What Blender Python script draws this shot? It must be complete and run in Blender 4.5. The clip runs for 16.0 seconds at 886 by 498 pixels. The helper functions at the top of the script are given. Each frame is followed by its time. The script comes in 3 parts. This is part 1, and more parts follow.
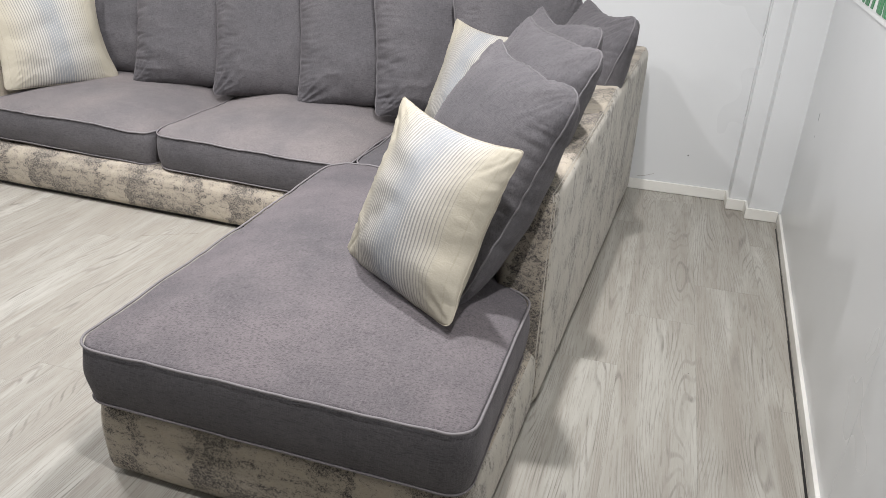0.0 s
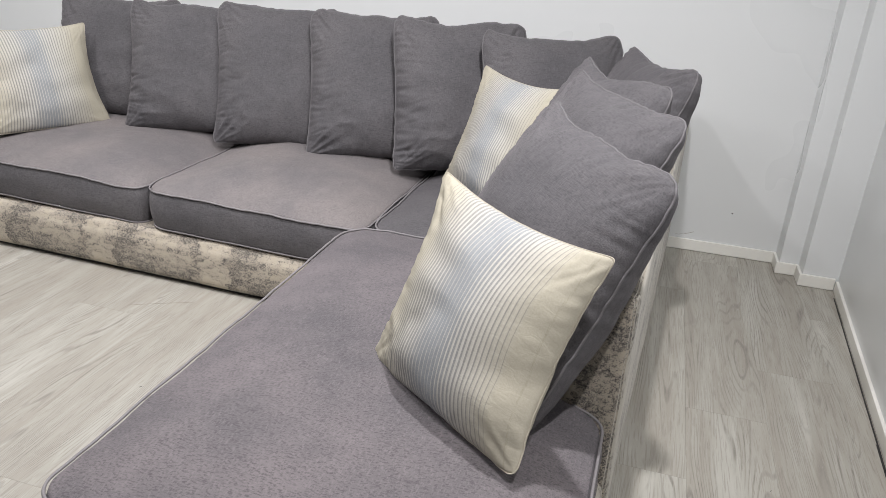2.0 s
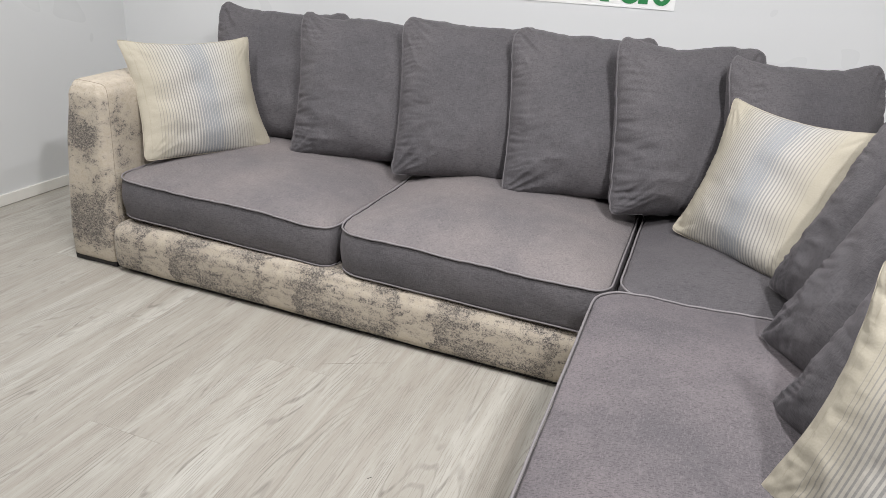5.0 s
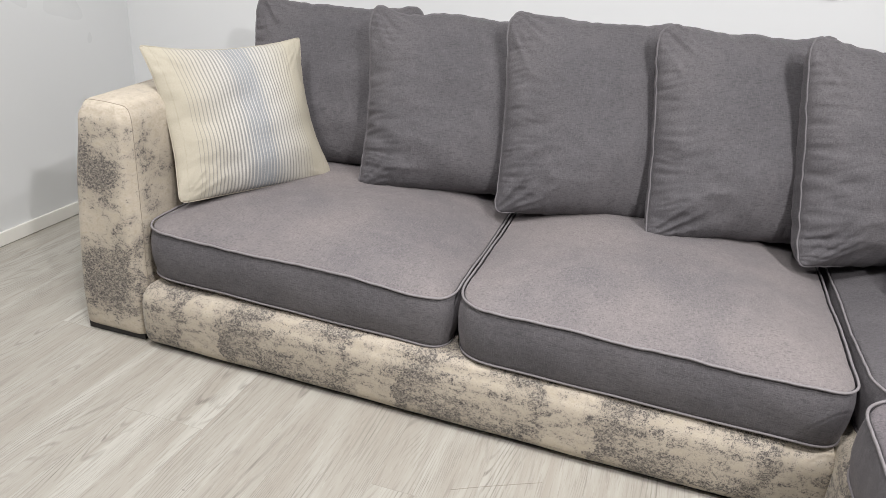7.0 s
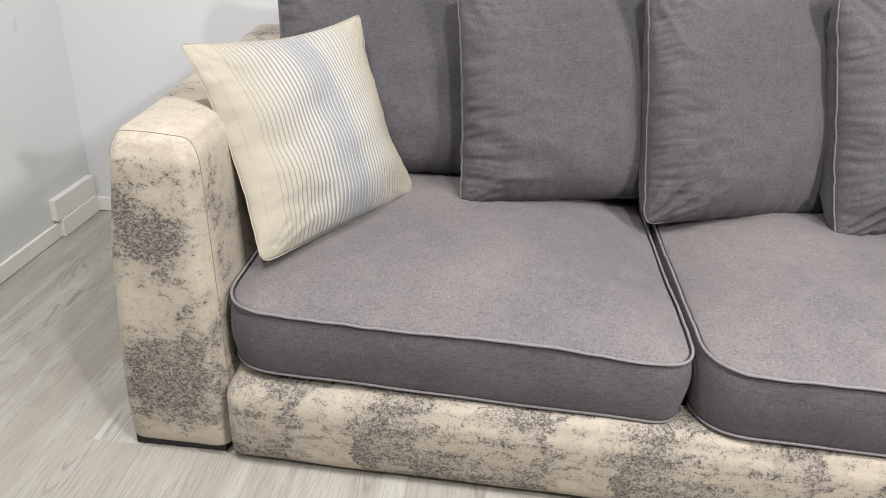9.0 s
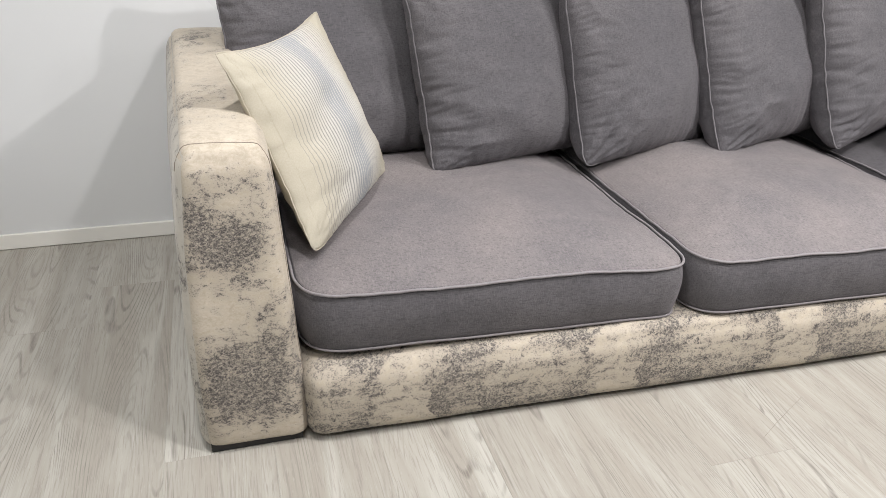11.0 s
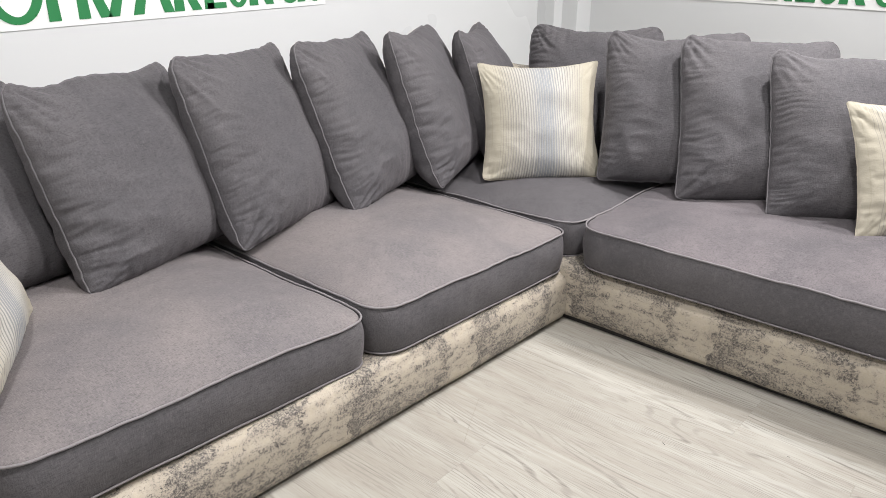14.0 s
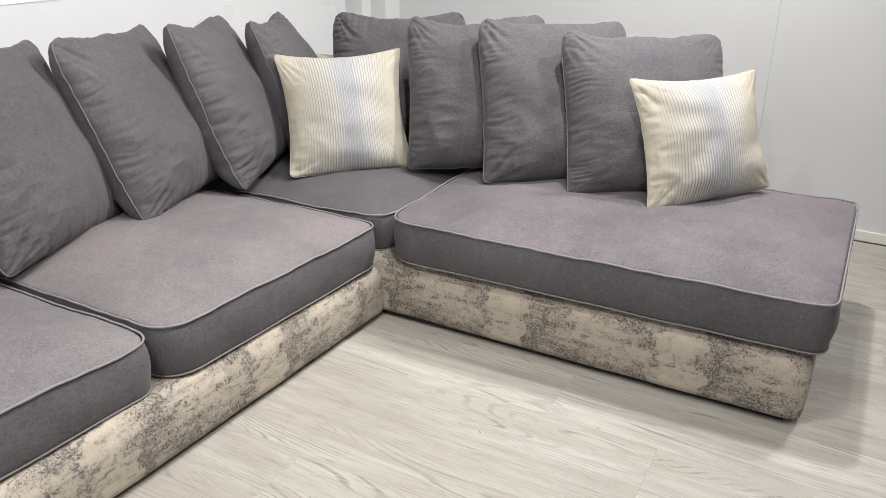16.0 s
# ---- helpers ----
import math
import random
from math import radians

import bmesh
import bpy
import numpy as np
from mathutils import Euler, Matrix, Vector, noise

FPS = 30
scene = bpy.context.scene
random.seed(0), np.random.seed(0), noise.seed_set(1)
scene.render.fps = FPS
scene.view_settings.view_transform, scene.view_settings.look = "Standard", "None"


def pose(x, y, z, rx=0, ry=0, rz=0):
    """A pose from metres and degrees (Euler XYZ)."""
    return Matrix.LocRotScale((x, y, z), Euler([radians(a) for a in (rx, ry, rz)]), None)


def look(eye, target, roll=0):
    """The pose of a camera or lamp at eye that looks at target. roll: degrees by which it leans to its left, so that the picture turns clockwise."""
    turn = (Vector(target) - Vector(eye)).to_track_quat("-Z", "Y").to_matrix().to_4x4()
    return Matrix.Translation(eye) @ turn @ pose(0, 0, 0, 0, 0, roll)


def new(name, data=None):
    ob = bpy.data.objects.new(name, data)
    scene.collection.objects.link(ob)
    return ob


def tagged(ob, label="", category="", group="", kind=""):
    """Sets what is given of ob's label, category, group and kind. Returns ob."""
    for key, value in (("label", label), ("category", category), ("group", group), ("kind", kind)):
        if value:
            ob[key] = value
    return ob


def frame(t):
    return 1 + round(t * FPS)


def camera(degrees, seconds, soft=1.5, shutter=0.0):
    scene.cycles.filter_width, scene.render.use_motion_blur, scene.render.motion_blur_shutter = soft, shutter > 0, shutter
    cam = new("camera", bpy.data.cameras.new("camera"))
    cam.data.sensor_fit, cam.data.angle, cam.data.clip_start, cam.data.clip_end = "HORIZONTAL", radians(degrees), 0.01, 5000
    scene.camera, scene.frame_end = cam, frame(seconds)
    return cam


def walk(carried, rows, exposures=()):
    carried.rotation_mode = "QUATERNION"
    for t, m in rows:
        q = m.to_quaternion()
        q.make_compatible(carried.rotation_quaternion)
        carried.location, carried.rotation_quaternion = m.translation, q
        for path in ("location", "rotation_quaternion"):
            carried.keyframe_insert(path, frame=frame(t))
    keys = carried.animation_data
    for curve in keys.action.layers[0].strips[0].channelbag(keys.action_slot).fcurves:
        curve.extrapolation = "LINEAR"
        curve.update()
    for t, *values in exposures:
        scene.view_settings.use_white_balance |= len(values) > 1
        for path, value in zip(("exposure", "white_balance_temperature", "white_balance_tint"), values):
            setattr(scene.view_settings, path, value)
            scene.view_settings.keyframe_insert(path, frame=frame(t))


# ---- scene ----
cam = camera(62.4, 16.0, soft=0.5)
EXPOSURES = [(0, -0.08, 6500, 10), (1.5, -0.18, 6500, 10), (3, -0.30, 6505, 10), (4, -0.30, 6510, 10), (6.5, -0.12, 6570, 10), (9, 0.07, 6600, 10), (12.5, 0.05, 6600, 10), (16, 0.03, 6620, 10)]
PATH = [
    (0, (0.735, -0.008, 1.281), (0.241, 1.734, 0.43), 2.7),
    (0.5, (0.641, 0.002, 1.29), (0.184, 1.766, 0.466), 3.0),
    (1, (0.582, 0.048, 1.289), (0.138, 1.823, 0.482), 3.3),
    (1.5, (0.541, 0.184, 1.287), (0.084, 1.961, 0.491), 3.4),
    (2, (0.508, 0.313, 1.293), (0.019, 2.086, 0.507), 3.4),
    (2.5, (0.436, 0.358, 1.295), (-0.09, 2.125, 0.518), 3.6),
    (3, (0.288, 0.385, 1.293), (-0.269, 2.147, 0.527), 3.8),
    (3.5, (0.126, 0.4, 1.294), (-0.45, 2.158, 0.533), 4.0),
    (4, (0.031, 0.436, 1.279), (-0.569, 2.185, 0.518), 4.1),
    (6.5, (-0.716, 0.793, 1.204), (-1.281, 2.543, 0.419), 3.7),
    (7, (-0.866, 0.97, 1.188), (-1.39, 2.728, 0.392), 3.8),
    (7.5, (-1.019, 1.067, 1.187), (-1.48, 2.834, 0.372), 3.9),
    (8, (-1.293, 1.144, 1.18), (-1.668, 2.923, 0.345), 3.7),
    (8.5, (-1.498, 1.204, 1.173), (-1.757, 2.989, 0.307), 3.5),
    (9, (-1.717, 1.343, 1.146), (-1.838, 3.125, 0.246), 3.1),
    (11.5, (-2.458, 1.194, 1.206), (-1.769, 2.834, 0.293), 1.8),
    (12, (-2.539, 1.205, 1.246), (-1.697, 2.784, 0.353), 1.4),
    (12.5, (-2.547, 1.208, 1.254), (-1.546, 2.718, 0.406), 1.1),
    (13, (-2.539, 1.213, 1.266), (-1.388, 2.634, 0.455), 1.0),
    (13.5, (-2.523, 1.208, 1.269), (-1.246, 2.537, 0.493), 0.6),
    (14, (-2.493, 1.197, 1.271), (-1.107, 2.424, 0.514), -0.0),
    (14.5, (-2.461, 1.177, 1.267), (-0.988, 2.3, 0.513), -0.6),
    (15, (-2.437, 1.158, 1.262), (-0.898, 2.185, 0.505), -0.7),
    (15.5, (-2.402, 1.136, 1.261), (-0.82, 2.085, 0.49), -0.7),
    (16, (-2.321, 1.116, 1.25), (-0.719, 2.025, 0.471), -0.4),
]
walk(cam, [(t, look(eye, target, roll)) for t, eye, target, roll in PATH], EXPOSURES)

# ---- light: round ceiling spots and added fill lamps of a closed white showroom ----
world = bpy.data.worlds.new("room_air")
world.use_nodes = True
world.node_tree.nodes["Background"].inputs[0].default_value = (1, 1, 1, 1)
world.node_tree.nodes["Background"].inputs[1].default_value = 0.0
scene.world = world
CEIL = 2.75
LAMPS = [
    # place, what it is aimed at, spread, width, watts
    ((0.37, 1.78, 2.72), (0.30, 1.80, 0.4), 150, 0.10, 35),
    ((0.78, 0.55, 2.72), (-1.00, 3.10, 0.5), 110, 0.16, 34),
    ((-2.45, 0.45, 2.72), (-1.20, 2.00, 0.3), 140, 0.18, 16),
    # last three are unseen, added to brighten the sofa middle, left and front
    ((-1.10, 1.55, 2.72), (-1.20, 2.60, 0.3), 125, 0.15, 20),
    ((-2.40, 2.20, 2.72), (-2.40, 2.30, 0.3), 160, 0.15, 24),
    ((-0.60, -0.90, 2.72), (-0.60, -0.70, 0.3), 160, 0.18, 8),
]
for place, aim, spread, lw, watts in LAMPS:
    data = bpy.data.lights.new("ceiling_or_fill_lamp", "AREA")
    data.shape, data.size, data.energy, data.spread = "DISK", lw, watts, radians(spread)
    data.color = (1.0, 0.98, 0.998)
    lamp = new("ceiling_or_fill_lamp", data)
    lamp.matrix_world = look(place, aim)


# ---- materials ----
def material(name, rough=0.6, metal=0.0, spec=0.5):
    m = bpy.data.materials.new(name)
    m.use_nodes = True
    b = m.node_tree.nodes["Principled BSDF"]
    b.inputs["Roughness"].default_value = rough
    b.inputs["Metallic"].default_value = metal
    b.inputs["Specular IOR Level"].default_value = spec
    return m, m.node_tree, b


def node(nt, kind, **kw):
    n = nt.nodes.new(kind)
    for key, value in kw.items():
        n.inputs[key].default_value = value
    return n


def coords(nt, scale=(1, 1, 1), where="Object"):
    tc = nt.nodes.new("ShaderNodeTexCoord")
    mp = nt.nodes.new("ShaderNodeMapping")
    mp.inputs["Scale"].default_value = scale
    nt.links.new(tc.outputs[where], mp.inputs["Vector"])
    return mp.outputs["Vector"]


def noise_tex(nt, vec, scale, detail=3.0, rough=0.55, distort=0.0):
    n = node(nt, "ShaderNodeTexNoise", Scale=scale, Detail=detail, Roughness=rough, Distortion=distort)
    nt.links.new(vec, n.inputs["Vector"])
    return n.outputs["Fac"]


def ramp(nt, fac, stops, interp="LINEAR"):
    r = nt.nodes.new("ShaderNodeValToRGB")
    r.color_ramp.interpolation = interp
    while len(r.color_ramp.elements) < len(stops):
        r.color_ramp.elements.new(0.5)
    for e, (p, c) in zip(r.color_ramp.elements, stops):
        e.position = p
        e.color = (c, c, c, 1) if isinstance(c, (int, float)) else (*c, 1)
    nt.links.new(fac, r.inputs["Fac"])
    return r.outputs["Color"]


def mix(nt, fac, a, b, blend="MIX"):
    m = nt.nodes.new("ShaderNodeMix")
    m.data_type, m.blend_type = "RGBA", blend
    for sock, value in ((m.inputs[0], fac), (m.inputs[6], a), (m.inputs[7], b)):
        if isinstance(value, (int, float)):
            sock.default_value = value
        elif isinstance(value, tuple):
            sock.default_value = (*value, 1)
        else:
            nt.links.new(value, sock)
    return m.outputs[2]


def maths(nt, op, a, b=0.0, c=0.0):
    m = nt.nodes.new("ShaderNodeMath")
    m.operation = op
    for sock, value in zip(m.inputs, (a, b, c)):
        if isinstance(value, (int, float)):
            sock.default_value = value
        else:
            nt.links.new(value, sock)
    return m.outputs[0]


def bump(nt, bsdf, height, strength, distance):
    b = node(nt, "ShaderNodeBump", Strength=strength, Distance=distance)
    nt.links.new(height, b.inputs["Height"])
    nt.links.new(b.outputs["Normal"], bsdf.inputs["Normal"])


def grey_fabric(name, tint, warm, slubs=0.5, across=56, gloss=0.80, spec=0.36, relief=0.65):
    """Brushed chenille with a soft lustre: cross-slubbed threads, paler and pinker in patches."""
    m, nt, b = material(name, gloss, spec=spec)
    slub = noise_tex(nt, coords(nt, (across, 330, 330)), 1.0, 3.0, 0.65)
    weave = noise_tex(nt, coords(nt, (330, 90, 90)), 1.0, 3.0)
    big = noise_tex(nt, coords(nt), 3.2, 3.0)
    mid = noise_tex(nt, coords(nt), 20.0, 4.0, 0.6)
    base = mix(nt, ramp(nt, big, [(0.36, 0.0), (0.66, 1.0)]), tint, warm)
    dark = tuple(c * 0.42 for c in tint)
    pale = tuple(min(1, c * 1.65) for c in warm)
    col = mix(nt, maths(nt, "MULTIPLY", ramp(nt, slub, [(0.36, 1.0), (0.52, 0.0)]), slubs), base, dark)
    col = mix(nt, maths(nt, "MULTIPLY", ramp(nt, weave, [(0.50, 0.0), (0.70, 1.0)]), 0.26), col, pale)
    col = mix(nt, maths(nt, "MULTIPLY", ramp(nt, mid, [(0.48, 0.0), (0.72, 1.0)]), 0.12), col, pale)
    nt.links.new(col, b.inputs["Base Color"])
    b.inputs["Sheen Weight"].default_value = 0.12
    b.inputs["Sheen Roughness"].default_value = 0.4
    b.inputs["Sheen Tint"].default_value = (0.78, 0.72, 0.75, 1)
    h = maths(nt, "ADD", slub, maths(nt, "MULTIPLY", weave, 0.7))
    bump(nt, b, h, relief, 0.0016)
    return m


def printed_velvet(name, stretch=(1, 1, 1), cool=0.0, ink=1.0, cover=0.0, repeat=0.0, blots=()):
    """Cream velvet with a worn, speckled dark grey print; the print may repeat along the cloth or lie in blots (place, reach, weight)."""
    m, nt, b = material(name, 0.72, spec=0.25)
    sx, sy, sz = stretch
    tc = nt.nodes.new("ShaderNodeTexCoord")
    flake = noise_tex(nt, coords(nt, (140 * sx, 140 * sy, 160 * sz)), 1.0, 3.0, 0.65, 0.6)
    speck = noise_tex(nt, coords(nt, (370 * sx, 370 * sy, 410 * sz)), 1.0, 2.0, 0.65, 0.6)
    grain = noise_tex(nt, coords(nt, (700, 700, 700)), 1.0, 1.0)
    where = tc.outputs["Object"]
    if repeat:
        # the cloth runs along x on the sofa front and turns along -y on the chaise
        sep = nt.nodes.new("ShaderNodeSeparateXYZ")
        nt.links.new(where, sep.inputs[0])
        run = maths(nt, "SUBTRACT", sep.outputs["X"], sep.outputs["Y"])
        run = maths(nt, "ADD", run, maths(nt, "MULTIPLY", noise_tex(nt, coords(nt), 17.0, 5.0, 0.72), 0.17))
        f = maths(nt, "FRACT", maths(nt, "MULTIPLY", maths(nt, "ADD", run, 4.36), 1.0 / repeat))
        fold = nt.nodes.new("ShaderNodeCombineXYZ")
        nt.links.new(maths(nt, "MULTIPLY", f, repeat), fold.inputs[0])
        nt.links.new(sep.outputs["Z"], fold.inputs[2])
        where = fold.outputs[0]

    def mapped(scale):
        mp = nt.nodes.new("ShaderNodeMapping")
        mp.inputs["Scale"].default_value = scale
        nt.links.new(where, mp.inputs["Vector"])
        return mp.outputs["Vector"]

    patch = ramp(nt, noise_tex(nt, mapped((9 * sx, 9 * sy, 10 * sz)), 1.0, 2.0, 0.55, 0.4), [(0.34, 0.0), (0.66, 1.0)])
    cloud = ramp(nt, noise_tex(nt, mapped((30 * sx, 30 * sy, 38 * sz)), 1.0, 4.0, 0.68, 0.5), [(0.32, 0.0), (0.68, 1.0)])
    thick = maths(nt, "ADD", maths(nt, "MULTIPLY", maths(nt, "SUBTRACT", patch, 0.5), 0.30), maths(nt, "MULTIPLY", maths(nt, "SUBTRACT", cloud, 0.5), 0.56))
    if repeat:
        thick = maths(nt, "ADD", thick, ramp(nt, f, [(0.0, 0.60), (0.10, 0.60), (0.24, 0.50), (0.38, 0.42), (0.60, 0.46), (0.76, 0.34), (0.90, 0.22), (1.0, 0.34)]))
    for place, reach, weight in blots:
        away = nt.nodes.new("ShaderNodeVectorMath")
        away.operation = "DISTANCE"
        nt.links.new(tc.outputs["Object"], away.inputs[0])
        away.inputs[1].default_value = place
        thick = maths(nt, "ADD", thick, maths(nt, "MULTIPLY", ramp(nt, maths(nt, "DIVIDE", away.outputs["Value"], reach), [(0.0, 1.0), (0.5, 0.62), (1.0, 0.0)]), weight))
    thick = maths(nt, "ADD", thick, cover)
    cream = mix(nt, ramp(nt, maths(nt, "ADD", maths(nt, "MULTIPLY", cloud, 0.4), maths(nt, "MULTIPLY", flake, 0.6)), [(0.30, 0.0), (0.70, 1.0)]), (0.405, 0.355, 0.280), (0.555, 0.498, 0.408))
    if cool:
        cream = mix(nt, cool, cream, (0.51, 0.52, 0.49))
    fleck = maths(nt, "ADD", maths(nt, "MULTIPLY", ramp(nt, speck, [(0.28, 0.0), (0.72, 1.0)]), 0.55), maths(nt, "MULTIPLY", ramp(nt, flake, [(0.3, 0.0), (0.7, 1.0)]), 0.45))
    gate = maths(nt, "SUBTRACT", maths(nt, "ADD", maths(nt, "MINIMUM", thick, 0.60), maths(nt, "MULTIPLY", fleck, 1.0)), 0.90)
    mask = maths(nt, "MULTIPLY", ramp(nt, gate, [(0.0, 0.0), (0.40, 1.0)]), 0.97 * ink)
    wash = maths(nt, "MULTIPLY", ramp(nt, thick, [(0.16, 0.0), (0.66, 1.0)]), 0.90 * ink)
    wash = maths(nt, "MULTIPLY", wash, ramp(nt, flake, [(0.36, 0.40), (0.58, 1.0)]))
    col = mix(nt, wash, cream, (0.205, 0.186, 0.165))
    col = mix(nt, mask, col, (0.058, 0.053, 0.051))
    nt.links.new(col, b.inputs["Base Color"])
    b.inputs["Sheen Weight"].default_value = 0.12
    b.inputs["Sheen Roughness"].default_value = 0.4
    bump(nt, b, maths(nt, "ADD", grain, maths(nt, "MULTIPLY", speck, 0.6)), 0.35, 0.0008)
    return m


def striped_cloth(name):
    """Cream cotton, pleated in grey lines that widen from hairlines and merge into a pale blue band."""
    m, nt, b = material(name, 0.85, spec=0.2)
    tc = nt.nodes.new("ShaderNodeTexCoord")
    sep = nt.nodes.new("ShaderNodeSeparateXYZ")
    nt.links.new(tc.outputs["UV"], sep.inputs[0])
    u = sep.outputs["X"]
    wob = noise_tex(nt, coords(nt, (6, 6, 6)), 1.0, 2.0)
    uu = maths(nt, "ADD", u, maths(nt, "MULTIPLY", maths(nt, "SUBTRACT", wob, 0.5), 0.003))
    saw = maths(nt, "FRACT", maths(nt, "MULTIPLY", uu, PLEATS))
    fine = noise_tex(nt, coords(nt, (300, 300, 300)), 1.0, 2.0)
    streak = noise_tex(nt, coords(nt, (420, 420, 9)), 1.0, 2.0)
    weft = noise_tex(nt, coords(nt, (150, 150, 700)), 1.0, 2.0)
    # how far each line has widened, and a line of that width with soft edges
    duty = ramp(nt, uu, [(0.10, 0.0), (0.12, 0.14), (0.24, 0.34), (0.40, 0.54), (0.46, 0.80), (0.56, 0.84), (0.62, 0.46), (0.74, 0.26), (0.855, 0.15), (0.87, 0.0)])
    off = maths(nt, "ABSOLUTE", maths(nt, "SUBTRACT", saw, 0.5))
    edge = maths(nt, "SUBTRACT", maths(nt, "MULTIPLY", duty, 0.5), off)
    line = ramp(nt, maths(nt, "ADD", maths(nt, "MULTIPLY", edge, 4.0), 0.5), [(0.28, 0.0), (0.66, 1.0)])
    line = maths(nt, "MULTIPLY", line, ramp(nt, duty, [(0.02, 0.0), (0.12, 0.75), (0.3, 0.9)]))
    cream = mix(nt, fine, (0.392, 0.361, 0.286), (0.478, 0.447, 0.364))
    white = mix(nt, fine, (0.44, 0.43, 0.40), (0.53, 0.52, 0.49))
    band = ramp(nt, uu, [(0.36, 0.0), (0.46, 0.85), (0.53, 1.0), (0.59, 0.85), (0.70, 0.0)])
    near = ramp(nt, uu, [(0.14, 0.0), (0.36, 0.8), (0.68, 0.8), (0.88, 0.0)])
    grey = mix(nt, streak, (0.205, 0.201, 0.192), (0.285, 0.280, 0.271))
    blue = mix(nt, streak, (0.208, 0.228, 0.250), (0.305, 0.326, 0.350))
    col = mix(nt, near, cream, white)
    ink = mix(nt, band, grey, blue)
    col = mix(nt, maths(nt, "MULTIPLY", line, ramp(nt, weft, [(0.3, 0.72), (0.6, 1.0)])), col, ink)
    hem = ramp(nt, u, [(0.046, 0.0), (0.049, 1.0), (0.052, 0.0), (0.948, 0.0), (0.951, 1.0), (0.954, 0.0)])
    col = mix(nt, maths(nt, "MULTIPLY", hem, ramp(nt, streak, [(0.45, 0.1), (0.55, 0.7)])), col, (0.27, 0.24, 0.17))
    nt.links.new(col, b.inputs["Base Color"])
    wrinkle = noise_tex(nt, coords(nt, (26, 26, 60)), 1.0, 3.0, 0.55, 1.2)
    bump(nt, b, maths(nt, "ADD", maths(nt, "MULTIPLY", fine, 0.12), wrinkle), 0.16, 0.005)
    return m


def wall_paint(name, tone=(0.70, 0.715, 0.715), rough=0.30):
    m, nt, b = material(name, rough, spec=0.45)
    big = noise_tex(nt, coords(nt), 1.4, 3.0)
    peel = noise_tex(nt, coords(nt), 160.0, 2.0)
    wave = noise_tex(nt, coords(nt, (2.2, 2.2, 0.6)), 1.0, 2.0)
    nt.links.new(mix(nt, big, tone, tuple(c * 0.965 for c in tone)), b.inputs["Base Color"])
    nt.links.new(ramp(nt, big, [(0.3, rough * 0.85), (0.7, rough * 1.15)]), b.inputs["Roughness"])
    bump(nt, b, maths(nt, "ADD", maths(nt, "MULTIPLY", peel, 0.05), wave), 0.2, 0.01)
    return m


def plank_vinyl(name):
    """Grey-washed oak vinyl; every plank has its own tone and its own stretch of grain."""
    m, nt, b = material(name, 0.42, spec=0.42)
    info = nt.nodes.new("ShaderNodeObjectInfo")
    rnd = info.outputs["Random"]
    tc = nt.nodes.new("ShaderNodeTexCoord")
    shift = nt.nodes.new("ShaderNodeCombineXYZ")
    nt.links.new(maths(nt, "MULTIPLY", rnd, 37.0), shift.inputs[0])
    nt.links.new(maths(nt, "MULTIPLY", rnd, 91.0), shift.inputs[1])
    add = nt.nodes.new("ShaderNodeVectorMath")
    nt.links.new(tc.outputs["Object"], add.inputs[0])
    nt.links.new(shift.outputs[0], add.inputs[1])

    def mapped(scale):
        mp = nt.nodes.new("ShaderNodeMapping")
        mp.inputs["Scale"].default_value = scale
        nt.links.new(add.outputs[0], mp.inputs["Vector"])
        return mp.outputs["Vector"]

    bands = noise_tex(nt, mapped((15, 1.2, 1)), 1.0, 4.0, 0.6, 0.8)
    blotch = noise_tex(nt, mapped((13, 3.5, 1)), 1.0, 3.0, 0.55, 0.4)
    contour = noise_tex(nt, mapped((7, 0.75, 1)), 1.0, 1.0, 0.4)
    sep = nt.nodes.new("ShaderNodeSeparateXYZ")
    nt.links.new(add.outputs[0], sep.inputs[0])
    rings = maths(nt, "SINE", maths(nt, "ADD", maths(nt, "MULTIPLY", sep.outputs["X"], 560.0), maths(nt, "MULTIPLY", contour, 210.0)))
    grain = noise_tex(nt, mapped((240, 9, 1)), 1.0, 3.0, 0.6, 0.5)
    pores = noise_tex(nt, mapped((330, 30, 1)), 1.0, 2.0)
    patchy = ramp(nt, blotch, [(0.42, 0.0), (0.62, 1.0)])
    tone = mix(nt, rnd, (0.366, 0.350, 0.307), (0.438, 0.427, 0.380))
    col = mix(nt, maths(nt, "MULTIPLY", ramp(nt, bands, [(0.36, 1.0), (0.58, 0.0)]), 0.75), tone, (0.315, 0.290, 0.248))
    col = mix(nt, maths(nt, "MULTIPLY", ramp(nt, bands, [(0.55, 0.0), (0.75, 1.0)]), 0.5), col, (0.545, 0.538, 0.492))
    lines = maths(nt, "MULTIPLY", ramp(nt, maths(nt, "MULTIPLY", rings, 0.5), [(0.2, 0.0), (0.48, 1.0)]), ramp(nt, grain, [(0.40, 0.2), (0.56, 1.0)]))
    col = mix(nt, maths(nt, "MULTIPLY", maths(nt, "MULTIPLY", lines, patchy), 0.88), col, (0.19, 0.175, 0.152))
    col = mix(nt, maths(nt, "MULTIPLY", ramp(nt, grain, [(0.36, 1.0), (0.47, 0.0)]), 0.52), col, (0.24, 0.218, 0.188))
    col = mix(nt, maths(nt, "MULTIPLY", ramp(nt, pores, [(0.60, 0.0), (0.74, 1.0)]), 0.18), col, (0.62, 0.61, 0.57))
    nt.links.new(col, b.inputs["Base Color"])
    nt.links.new(ramp(nt, grain, [(0.3, 0.58), (0.7, 0.44)]), b.inputs["Roughness"])
    bump(nt, b, maths(nt, "ADD", grain, maths(nt, "MULTIPLY", pores, 0.5)), 0.25, 0.0008)
    return m


